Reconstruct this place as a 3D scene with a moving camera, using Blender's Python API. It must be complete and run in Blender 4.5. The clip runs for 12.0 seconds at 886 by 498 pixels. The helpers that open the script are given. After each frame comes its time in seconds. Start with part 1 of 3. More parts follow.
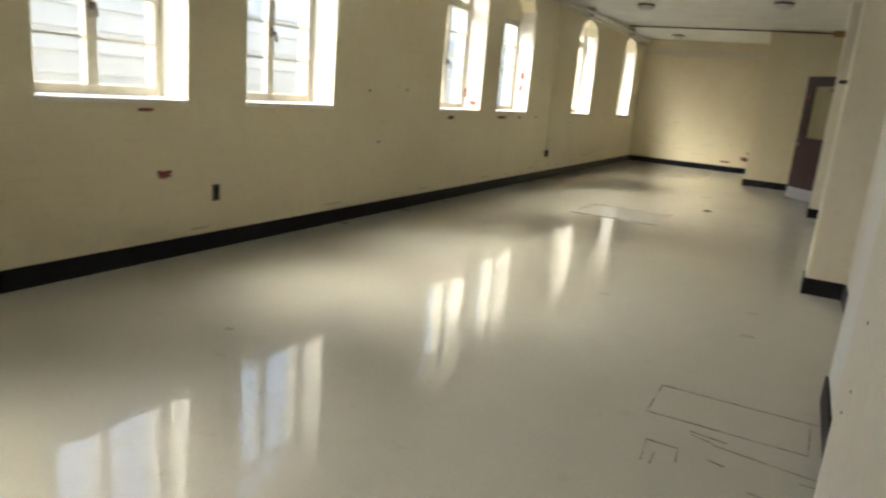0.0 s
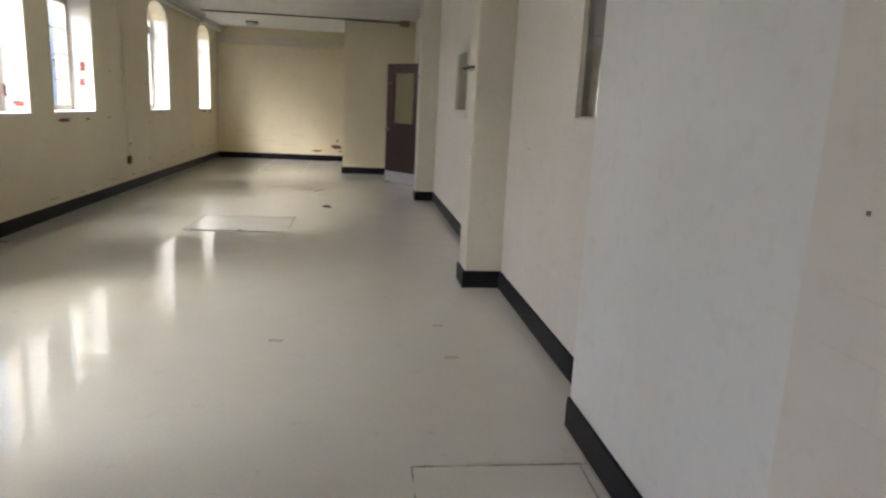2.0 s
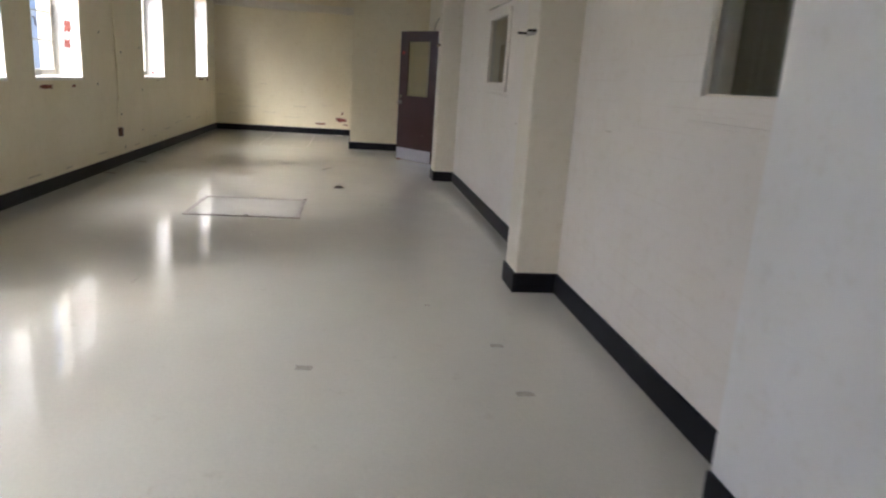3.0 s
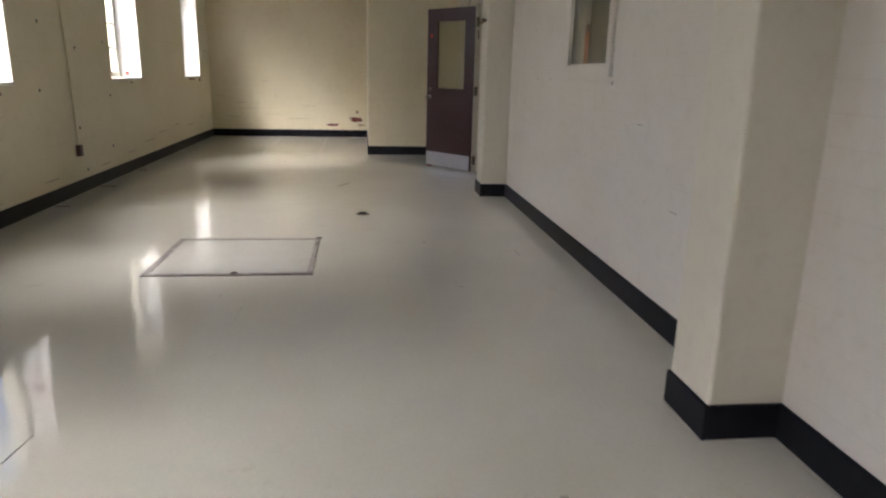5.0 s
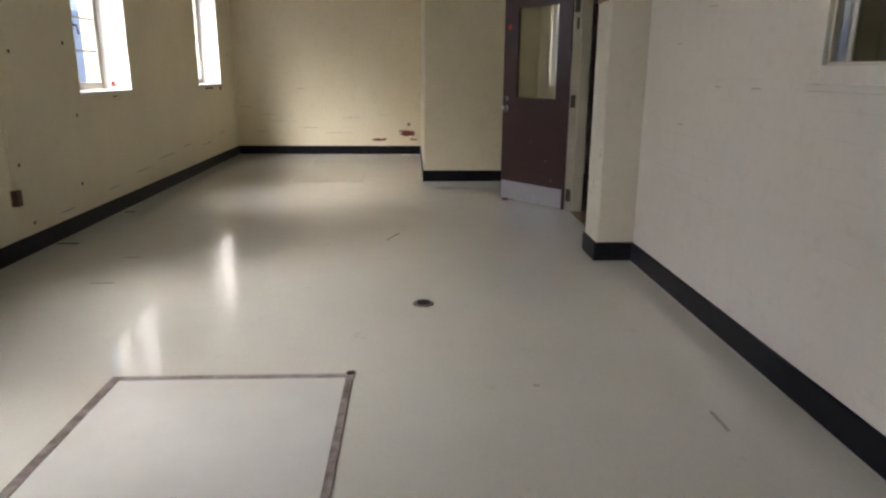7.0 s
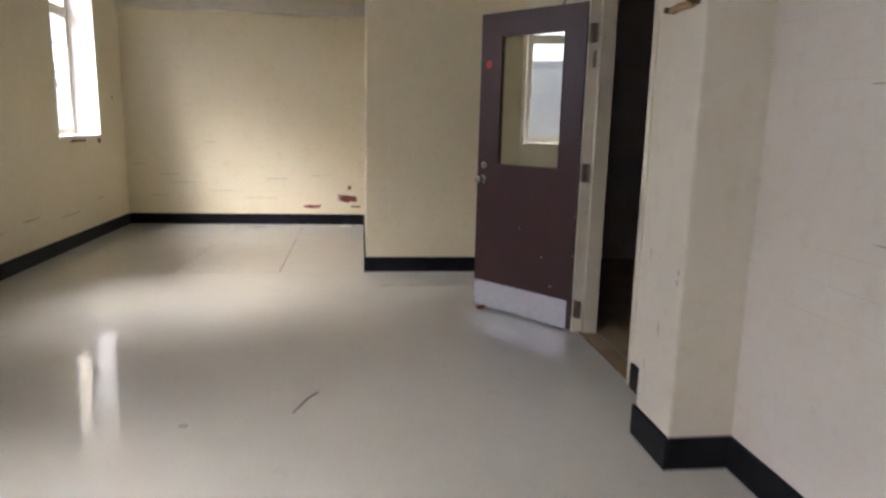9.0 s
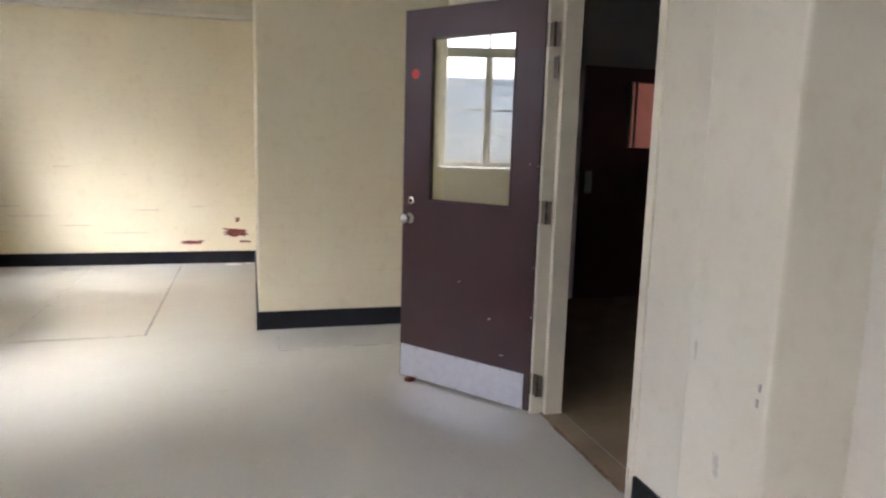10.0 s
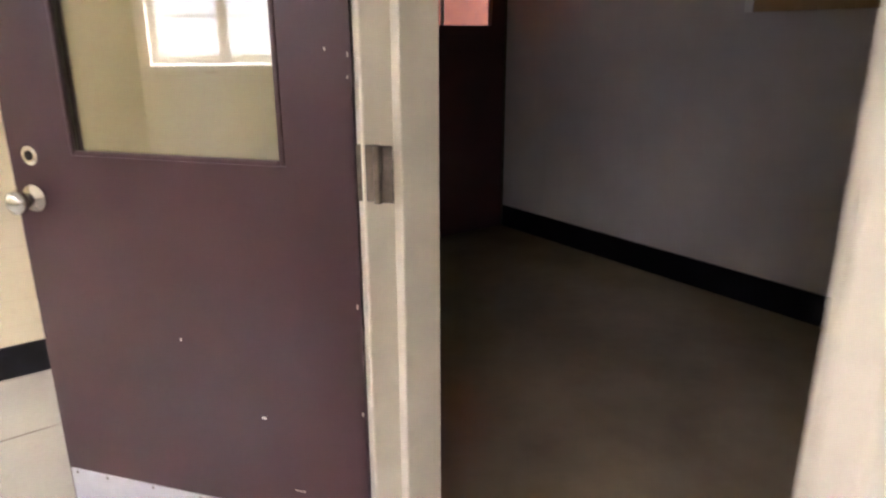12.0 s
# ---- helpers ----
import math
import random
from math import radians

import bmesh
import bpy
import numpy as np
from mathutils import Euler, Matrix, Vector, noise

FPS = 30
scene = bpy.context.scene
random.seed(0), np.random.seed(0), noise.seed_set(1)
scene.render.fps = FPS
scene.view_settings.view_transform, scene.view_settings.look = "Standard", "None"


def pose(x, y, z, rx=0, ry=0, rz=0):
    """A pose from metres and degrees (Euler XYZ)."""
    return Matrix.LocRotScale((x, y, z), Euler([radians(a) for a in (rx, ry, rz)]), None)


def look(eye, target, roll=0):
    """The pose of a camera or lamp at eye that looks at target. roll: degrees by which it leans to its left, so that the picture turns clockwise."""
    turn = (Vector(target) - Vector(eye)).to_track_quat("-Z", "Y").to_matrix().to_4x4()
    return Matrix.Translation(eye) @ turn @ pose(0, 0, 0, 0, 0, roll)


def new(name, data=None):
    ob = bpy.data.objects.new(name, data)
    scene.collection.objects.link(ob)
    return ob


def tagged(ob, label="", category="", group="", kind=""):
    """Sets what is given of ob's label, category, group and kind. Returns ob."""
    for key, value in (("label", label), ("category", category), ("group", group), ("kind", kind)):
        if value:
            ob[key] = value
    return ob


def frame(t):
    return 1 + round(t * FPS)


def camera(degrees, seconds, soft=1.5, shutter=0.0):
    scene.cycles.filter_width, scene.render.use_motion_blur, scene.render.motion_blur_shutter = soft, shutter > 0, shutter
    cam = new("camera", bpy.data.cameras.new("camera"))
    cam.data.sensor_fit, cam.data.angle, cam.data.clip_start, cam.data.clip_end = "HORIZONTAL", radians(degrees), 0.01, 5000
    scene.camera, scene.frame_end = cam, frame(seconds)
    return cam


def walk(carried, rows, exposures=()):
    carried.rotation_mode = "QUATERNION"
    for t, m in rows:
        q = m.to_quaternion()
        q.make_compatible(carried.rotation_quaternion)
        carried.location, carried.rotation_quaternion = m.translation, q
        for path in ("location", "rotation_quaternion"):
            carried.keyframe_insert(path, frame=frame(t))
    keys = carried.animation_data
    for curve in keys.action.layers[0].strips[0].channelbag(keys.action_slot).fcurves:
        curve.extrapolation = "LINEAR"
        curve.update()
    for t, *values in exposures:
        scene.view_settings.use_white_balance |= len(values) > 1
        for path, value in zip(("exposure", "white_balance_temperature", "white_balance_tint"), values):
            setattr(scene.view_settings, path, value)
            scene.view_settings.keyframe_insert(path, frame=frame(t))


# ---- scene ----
cam = camera(66.6, 12.0, soft=2.2, shutter=0.4)
PATH = [
    (0, (-0.19, -5.89, 1.325), (-1.077, -4.158, 0.865), 5.0),
    (0.5, (-0.35, -5.723, 1.334), (-0.931, -3.865, 0.876), 3.1),
    (1, (-0.456, -5.515, 1.315), (-0.753, -3.595, 0.841), 3.4),
    (1.5, (-0.608, -5.214, 1.323), (-0.604, -3.258, 0.906), 3.2),
    (2, (-0.818, -4.917, 1.325), (-0.563, -2.975, 0.919), 2.8),
    (2.5, (-0.968, -4.572, 1.296), (-0.585, -2.664, 0.839), 4.0),
    (3, (-1.072, -4.101, 1.3), (-0.796, -2.18, 0.82), 3.8),
    (3.5, (-1.191, -3.562, 1.298), (-0.954, -1.631, 0.836), 2.8),
    (3.7, (-1.181, -3.349, 1.281), (-0.93, -1.419, 0.822), 1.7),
    (5.3, (-1.226, -1.709, 1.251), (-1.004, 0.211, 0.739), 1.1),
    (5.5, (-1.263, -1.468, 1.252), (-1.135, 0.464, 0.749), 1.8),
    (6, (-1.299, -0.858, 1.285), (-1.247, 1.069, 0.753), 0.4),
    (6.5, (-1.283, -0.323, 1.29), (-1.161, 1.605, 0.771), -0.9),
    (7, (-1.277, 0.302, 1.284), (-1.184, 2.234, 0.776), 0.4),
    (7.2, (-1.302, 0.537, 1.296), (-1.11, 2.476, 0.847), 1.9),
    (8.8, (-1.235, 2.274, 1.303), (-0.947, 4.207, 0.88), 3.9),
    (9, (-1.166, 2.525, 1.31), (-0.924, 4.476, 0.944), 1.4),
    (9.5, (-1.189, 3.047, 1.307), (-0.874, 5.0, 1.01), 4.6),
    (10, (-1.156, 3.582, 1.341), (-0.613, 5.483, 1.035), 1.6),
    (10.5, (-1.065, 4.091, 1.334), (-0.441, 5.968, 1.034), 2.0),
    (11, (-0.937, 4.604, 1.313), (0.016, 6.331, 0.98), 1.2),
    (11.5, (-0.659, 5.042, 1.296), (0.454, 6.646, 0.864), 2.1),
    (12, (-0.445, 5.461, 1.276), (0.679, 7.005, 0.682), -0.2),
]
walk(cam, [(t, look(eye, target, roll)) for t, eye, target, roll in PATH],
     [(0, 2.4, 6200, 6), (1.5, 2.3, 5950, 11), (2.5, 2.3, 5400, 16), (3.5, 2.2, 5500, 16), (6.5, 2.15, 5600, 16), (9.0, 2.6, 5500, 20), (10.0, 3.05, 5350, 18), (11.0, 3.3, 5450, 17), (12, 4.1, 5850, 23)])

# ---- light ----
world = bpy.data.worlds.new("overcast_sky")
scene.world = world
world.use_nodes = True
wn = world.node_tree.nodes
sky = wn.new("ShaderNodeTexSky")
sky.sky_type = "NISHITA"
sky.sun_disc = False
sky.sun_elevation = radians(43)
sky.sun_rotation = radians(-122)
sky.air_density = 1.0
sky.dust_density = 6.0
sky.ozone_density = 0.6
wn["Background"].inputs["Strength"].default_value = 0.15
world.node_tree.links.new(sky.outputs["Color"], wn["Background"].inputs["Color"])

sun_data = bpy.data.lights.new("sun", "SUN")
sun_data.energy = 1.2
sun_data.angle = radians(40)
sun_data.color = (1.0, 0.96, 0.88)
sun = new("sun", sun_data)
sun.matrix_world = look((-17, -6.6, 18.7), (0, 4, 0))


# ---- materials ----
def rgb(c):
    return (*c, 1.0)


def base_mat(name, rough=0.5, metal=0.0):
    m = bpy.data.materials.new(name)
    m.use_nodes = True
    b = m.node_tree.nodes["Principled BSDF"]
    b.inputs["Roughness"].default_value = rough
    b.inputs["Metallic"].default_value = metal
    return m, m.node_tree.nodes, m.node_tree.links, b


def noise_tex(n, l, scale, detail=4.0, rough=0.6, stretch=None):
    co = n.new("ShaderNodeTexCoord")
    t = n.new("ShaderNodeTexNoise")
    t.inputs["Scale"].default_value = scale
    t.inputs["Detail"].default_value = detail
    t.inputs["Roughness"].default_value = rough
    if stretch:
        mp = n.new("ShaderNodeMapping")
        mp.inputs["Scale"].default_value = stretch
        l.new(co.outputs["Object"], mp.inputs["Vector"])
        l.new(mp.outputs["Vector"], t.inputs["Vector"])
    else:
        l.new(co.outputs["Object"], t.inputs["Vector"])
    return t


def ramp(n, l, src, stops):
    r = n.new("ShaderNodeValToRGB")
    e = r.color_ramp.elements
    while len(e) < len(stops):
        e.new(0.5)
    for el, (p, c) in zip(e, stops):
        el.position, el.color = p, rgb(c)
    l.new(src, r.inputs["Fac"])
    return r.outputs["Color"]


def mix(n, l, a, b, fac, mode="MIX"):
    m = n.new("ShaderNodeMix")
    m.data_type, m.blend_type = "RGBA", mode
    for sock, v in ((m.inputs[6], a), (m.inputs[7], b), (m.inputs[0], fac)):
        if isinstance(v, (float, int)):
            sock.default_value = v
        elif isinstance(v, tuple):
            sock.default_value = rgb(v)
        else:
            l.new(v, sock)
    return m.outputs[2]


def bumped(n, l, b, height, strength, dist=0.01):
    u = n.new("ShaderNodeBump")
    u.inputs["Strength"].default_value = strength
    u.inputs["Distance"].default_value = dist
    l.new(height, u.inputs["Height"])
    l.new(u.outputs["Normal"], b.inputs["Normal"])


def plain(name, c, rough=0.5, metal=0.0, var=0.12, scale=9.0, bump=0.08):
    m, n, l, b = base_mat(name, rough, metal)
    t = noise_tex(n, l, scale)
    lo = tuple(x * (1 - var) for x in c)
    hi = tuple(min(1, x * (1 + var)) for x in c)
    l.new(ramp(n, l, t.outputs["Fac"], [(0.3, lo), (0.7, hi)]), b.inputs["Base Color"])
    g = noise_tex(n, l, scale * 14)
    bumped(n, l, b, g.outputs["Fac"], bump, 0.003)
    return m


def painted_wall(name, c, along, courses=True):
    """Old gloss paint over brick courses. along: the axis the wall runs along."""
    m, n, l, b = base_mat(name, 0.42)
    big = noise_tex(n, l, 0.9, 5, 0.65)
    small = noise_tex(n, l, 14, 4, 0.6)
    lo = (c[0] * 0.93, c[1] * 0.91, c[2] * 0.86)
    col = ramp(n, l, big.outputs["Fac"], [(0.3, lo), (0.62, c)])
    grime = ramp(n, l, small.outputs["Fac"], [(0.30, (0.86, 0.83, 0.76)), (0.46, (1, 1, 1))])
    col = mix(n, l, col, grime, 0.35, "MULTIPLY")
    co = n.new("ShaderNodeTexCoord")
    sep = n.new("ShaderNodeSeparateXYZ")
    comb = n.new("ShaderNodeCombineXYZ")
    l.new(co.outputs["Object"], sep.inputs["Vector"])
    l.new(sep.outputs["Y" if along == "y" else "X"], comb.inputs["X"])
    l.new(sep.outputs["Z"], comb.inputs["Y"])
    br = n.new("ShaderNodeTexBrick")
    br.inputs["Scale"].default_value = 1.0
    br.inputs["Brick Width"].default_value = 0.42
    br.inputs["Row Height"].default_value = 0.105
    br.inputs["Mortar Size"].default_value = 0.0035
    br.inputs["Mortar Smooth"].default_value = 0.6
    br.inputs["Color1"].default_value = br.inputs["Color2"].default_value = (1, 1, 1, 1)
    br.inputs["Mortar"].default_value = (0, 0, 0, 1)
    l.new(comb.outputs["Vector"], br.inputs["Vector"])
    worn = noise_tex(n, l, 2.3, 3)
    keep = ramp(n, l, worn.outputs["Fac"], [(0.42, (0, 0, 0)), (0.66, (1, 1, 1))])
    joint = mix(n, l, (1.0, 1.0, 1.0), br.outputs["Color"], keep if courses else 0.0)
    shade = mix(n, l, (0.72, 0.66, 0.56), (1.0, 1.0, 1.0), joint)
    col = mix(n, l, col, shade, 0.24, "MULTIPLY")
    l.new(col, b.inputs["Base Color"])
    orange = noise_tex(n, l, 45, 3)
    h = mix(n, l, orange.outputs["Fac"], joint, 0.6)
    bumped(n, l, b, h, 0.22, 0.004)
    return m


def floor_material():
    m, n, l, b = base_mat("cream_vinyl", 0.16)
    big = noise_tex(n, l, 0.7, 5, 0.6)
    fleck = noise_tex(n, l, 60, 3)
    scuff = noise_tex(n, l, 5, 6, 0.7)
    col = ramp(n, l, big.outputs["Fac"], [(0.3, (0.565, 0.545, 0.46)), (0.7, (0.645, 0.625, 0.54))])
    col = mix(n, l, col, ramp(n, l, fleck.outputs["Fac"], [(0.35, (0.86, 0.86, 0.85)), (0.6, (1, 1, 1))]), 0.3, "MULTIPLY")
    col = mix(n, l, col, ramp(n, l, scuff.outputs["Fac"], [(0.27, (0.66, 0.62, 0.54)), (0.38, (1, 1, 1))]), 0.45, "MULTIPLY")
    l.new(col, b.inputs["Base Color"])
    b.inputs["Roughness"].default_value = 0.30
    b.inputs["Specular IOR Level"].default_value = 0.15
    r = n.new("ShaderNodeMapRange")
    r.inputs["From Min"].default_value, r.inputs["From Max"].default_value = 0.3, 0.7
    r.inputs["To Min"].default_value, r.inputs["To Max"].default_value = 0.025, 0.08
    l.new(scuff.outputs["Fac"], r.inputs["Value"])
    b.inputs["Coat Weight"].default_value = 0.85
    b.inputs["Coat IOR"].default_value = 1.5
    l.new(r.outputs["Result"], b.inputs["Coat Roughness"])
    wave = noise_tex(n, l, 2.6, 3, 0.55)
    u = n.new("ShaderNodeBump")
    u.inputs["Strength"].default_value = 0.30
    u.inputs["Distance"].default_value = 0.010
    l.new(wave.outputs["Fac"], u.inputs["Height"])
    l.new(u.outputs["Normal"], b.inputs["Coat Normal"])
    return m


def dirt_strip(name, dark, light, scale, lo, hi, rough=0.35):
    m, n, l, b = base_mat(name, rough)
    t = noise_tex(n, l, scale, 6, 0.7)
    l.new(ramp(n, l, t.outputs["Fac"], [(lo, dark), (hi, light)]), b.inputs["Base Color"])
    return m


CREAM = (0.84, 0.76, 0.55)
M_WALL_Y = painted_wall("cream_paint_side", CREAM, "y")
M_WALL_X = painted_wall("cream_paint_end", CREAM, "x")
M_PALE = painted_wall("pale_paint", (0.78, 0.74, 0.67), "y")
M_SMOOTH = painted_wall("smooth_cream_paint", (0.79, 0.745, 0.63), "y", courses=False)
M_WHITE = painted_wall("white_paint", (0.82, 0.82, 0.80), "y", courses=False)
M_REVEAL = plain("white_reveal_paint", (0.80, 0.77, 0.70), 0.45, var=0.08, scale=5)
M_CEIL = plain("ceiling_paint", (0.82, 0.81, 0.76), 0.6, var=0.06, scale=2)
M_FLOOR = floor_material()
M_SEAM = dirt_strip("dirty_seam", (0.13, 0.10, 0.075), (0.50, 0.46, 0.39), 9, 0.36, 0.60)
M_HATCHRIM = dirt_strip("dirty_hatch_rim", (0.09, 0.06, 0.05), (0.42, 0.37, 0.33), 11, 0.36, 0.78)
M_HATCH = plain("hatch_vinyl", (0.59, 0.575, 0.515), 0.2, var=0.04, scale=4, bump=0.02)
M_BASE = plain("black_vinyl_base", (0.008, 0.008, 0.012), 0.5, var=0.4, scale=7)
M_BASE.node_tree.nodes["Principled BSDF"].inputs["Specular IOR Level"].default_value = 0.25
M_GLUE = plain("pale_caulk", (0.5, 0.47, 0.4), 0.6)
M_TRIM = plain("cream_gloss_paint", (0.76, 0.70, 0.57), 0.28, var=0.05, scale=6)
M_STEELWIN = plain("window_paint", (0.62, 0.58, 0.48), 0.4, var=0.1, scale=12)
M_DOOR = plain("maroon_paint", (0.062, 0.026, 0.028), 0.34, var=0.14, scale=3)
M_DARKDOOR = plain("dark_maroon_paint", (0.11, 0.034, 0.032), 0.4, var=0.14, scale=3)
M_ALU = plain("brushed_aluminium", (0.62, 0.62, 0.66), 0.42, 0.55, var=0.06, scale=20)
M_CHROME = plain("worn_chrome", (0.7, 0.68, 0.64), 0.2, 1.0, var=0.08)
M_HINGE = plain("tarnished_steel", (0.16, 0.13, 0.10), 0.45, 0.7, var=0.3, scale=30)
M_BRICK = dirt_strip("exposed_red_brick", (0.13, 0.035, 0.025), (0.38, 0.12, 0.085), 30, 0.35, 0.7, 0.9)
M_PLASTER = dirt_strip("bare_grey_plaster", (0.30, 0.275, 0.25), (0.48, 0.44, 0.40), 7, 0.3, 0.7, 0.85)
M_HOLE = plain("dark_hole", (0.02, 0.015, 0.012), 0.9)
M_BROWN = plain("brown_plastic", (0.10, 0.045, 0.025), 0.4)
M_RED = plain("red_sticker", (0.55, 0.04, 0.03), 0.5)
M_ORANGE = plain("orange_board", (0.46, 0.10, 0.004), 0.5)
M_TAN = plain("tan_board", (0.42, 0.27, 0.12), 0.7)
M_GREYWALL = plain("grey_lilac_paint", (0.64, 0.585, 0.55), 0.4, var=0.08, scale=2)
M_DARKFLOOR = plain("worn_brown_vinyl", (0.40, 0.31, 0.20), 0.22, var=0.2, scale=2)
M_PIPE = plain("pipe_paint", (0.72, 0.68, 0.58), 0.4)
M_DARKPIPE = plain("dark_conduit", (0.10, 0.09, 0.075), 0.5)
M_SIDING = plain("grey_siding", (0.50, 0.52, 0.54), 0.6, var=0.05, scale=3)
M_GROUND = plain("asphalt", (0.20, 0.20, 0.19), 0.9, var=0.2, scale=2)
M_LAMP = plain("opal_lamp_bowl", (0.75, 0.74, 0.68), 0.3, var=0.03)
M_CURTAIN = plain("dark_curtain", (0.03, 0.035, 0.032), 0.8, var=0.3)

M_GLASS, gn, gl, gb = base_mat("window_glass", 0.02)
gb.inputs["Base Color"].default_value = (0.95, 0.97, 0.97, 1)
gb.inputs["Transmission Weight"].default_value = 1.0
gb.inputs["IOR"].default_value = 1.02
M_IGLASS, gn, gl, gb = base_mat("dark_room_glass", 0.02)
gb.inputs["Base Color"].default_value = (0.9, 0.93, 0.92, 1)
gb.inputs["Transmission Weight"].default_value = 1.0
gb.inputs["IOR"].default_value = 1.5
M_MIRROR, gn, gl, gb = base_mat("half_silvered_glass", 0.02, 1.0)
gb.inputs["Base Color"].default_value = (0.66, 0.65, 0.60, 1)
clear = gn.new("ShaderNodeBsdfTransparent")
clear.inputs["Color"].default_value = (0.90, 0.92, 0.88, 1)
half = gn.new("ShaderNodeMixShader")
half.inputs["Fac"].default_value = 0.62
gl.new(gb.outputs["BSDF"], half.inputs[1])
gl.new(clear.outputs["BSDF"], half.inputs[2])
gl.new(half.outputs["Shader"], gn["Material Output"].inputs["Surface"])


# ---- mesh helpers ----
def add_box(bm, lo, hi, bevel=0.0):
    before = set(bm.verts)
    bmesh.ops.create_cube(bm, size=1.0)
    vs = [v for v in bm.verts if v not in before]
    for v in vs:
        v.co = Vector([(lo[k] + hi[k]) / 2 + v.co[k] * (hi[k] - lo[k]) for k in range(3)])
    if bevel:
        es = list({e for v in vs for e in v.link_edges})
        bmesh.ops.bevel(bm, geom=es, offset=bevel, segments=2, affect="EDGES", profile=0.5)
    return bm


def boxes(*pairs, bevel=0.0):
    bm = bmesh.new()
    for lo, hi in pairs:
        add_box(bm, lo, hi, bevel)
    return bm


def cyl(bm, a, b, r, seg=14, r2=None):
    a, b = Vector(a), Vector(b)
    d = b - a
    m = Matrix.Translation((a + b) / 2) @ d.to_track_quat("Z", "Y").to_matrix().to_4x4()
    bmesh.ops.create_cone(bm, cap_ends=True, segments=seg, radius1=r, radius2=r if r2 is None else r2, depth=d.length, matrix=m)
    return bm


def tube(points, r, seg=10):
    bm = bmesh.new()
    for a, b in zip(points, points[1:]):
        cyl(bm, a, b, r, seg)
    for p in points[1:-1]:
        bmesh.ops.create_uvsphere(bm, u_segments=seg, v_segments=6, radius=r, matrix=Matrix.Translation(p))
    return bm


def lathe(profile, seg=24, m=None):
    """Spins (radius, height) pairs round z."""
    bm = bmesh.new()
    rings = [[bm.verts.new((r * math.cos(6.28318 * k / seg), r * math.sin(6.28318 * k / seg), z)) for k in range(seg)] for r, z in profile]
    for a, b in zip(rings, rings[1:]):
        for k in range(seg):
            bm.faces.new((a[k], a[(k + 1) % seg], b[(k + 1) % seg], b[k]))
    bm.faces.new(rings[0][::-1])
    bm.faces.new(rings[-1])
    if m is not None:
        bm.transform(m)
    return bm


def blob(w, h, t, rnd, n=36, rag=0.28):
    """A ragged flake, w by h, t thick, in the xz plane, facing -y."""
    bm = bmesh.new()
    front, back = [], []
    for k in range(n):
        a = 6.28318 * k / n
        s = 1 - rag * rnd.random()
        ca, sa = math.cos(a), math.sin(a)
        q = 1 / max(abs(ca), abs(sa))
        x, z = ca * q * s * w / 2, sa * q * s * h / 2
        front.append(bm.verts.new((x, -t, z)))
        back.append(bm.verts.new((x * 1.03, 0, z * 1.03)))
    bm.faces.new(front)
    bm.faces.new(back[::-1])
    for k in range(n):
        bm.faces.new((front[k], back[k], back[(k + 1) % n], front[(k + 1) % n]))
    bmesh.ops.recalc_face_normals(bm, faces=bm.faces)
    return bm


def finish(name, bm, material, smooth=False):
    bmesh.ops.recalc_face_normals(bm, faces=bm.faces)
    me = bpy.data.meshes.new(name)
    bm.to_mesh(me)
    bm.free()
    me.materials.append(material)
    if smooth:
        for p in me.polygons:
            p.use_smooth = True
    return new(name, me)


def part(name, bm, material, parent, label="", smooth=False):
    ob = finish(name, bm, material, smooth)
    ob.parent = parent
    if label:
        tagged(ob, label=label)
    return ob


def setting(name, bm, material, label, category):
    return tagged(finish(name, bm, material), label, category, kind="structure")


def thing(name, label, category, at=(0, 0, 0), group=""):
    e = new(name)
    e.location = at
    return tagged(e, label, category, group)


# ---- the hall ----
LX, RX = -4.0, 0.28          # faces of the long walls
Y0, Y1 = -8.5, 11.19         # end walls
CZ = 2.90                    # ceiling
WT = 0.42                    # outer wall thickness
SILL, SPRING, CROWN = 1.07, 2.52, 2.76
WINDOWS = [(-6.69, -5.61), (-3.575, -2.505), (-1.954, -0.869), (1.168, 2.24), (2.78, 3.909), (6.146, 7.211), (9.38, 10.425)]

setting("floor", boxes(((LX - 0.2, Y0 - 0.2, -0.1), (0.36, Y1 + 0.2, 0.0))), M_FLOOR, "glossy cream vinyl floor with scuffs and dull stains", "floor")
setting("ceiling", boxes(((LX - 0.3, Y0 - 0.3, CZ), (5.2, Y1 + 0.3, CZ + 0.2))), M_CEIL, "off-white painted plaster ceiling", "ceiling")


def arc(y0, y1, n=10):
    c, w = (y0 + y1) / 2, (y1 - y0) / 2
    return [(c + w * (2 * k / n - 1), SPRING + (CROWN - SPRING) * math.sqrt(max(0, 1 - (2 * k / n - 1) ** 2))) for k in range(n + 1)]


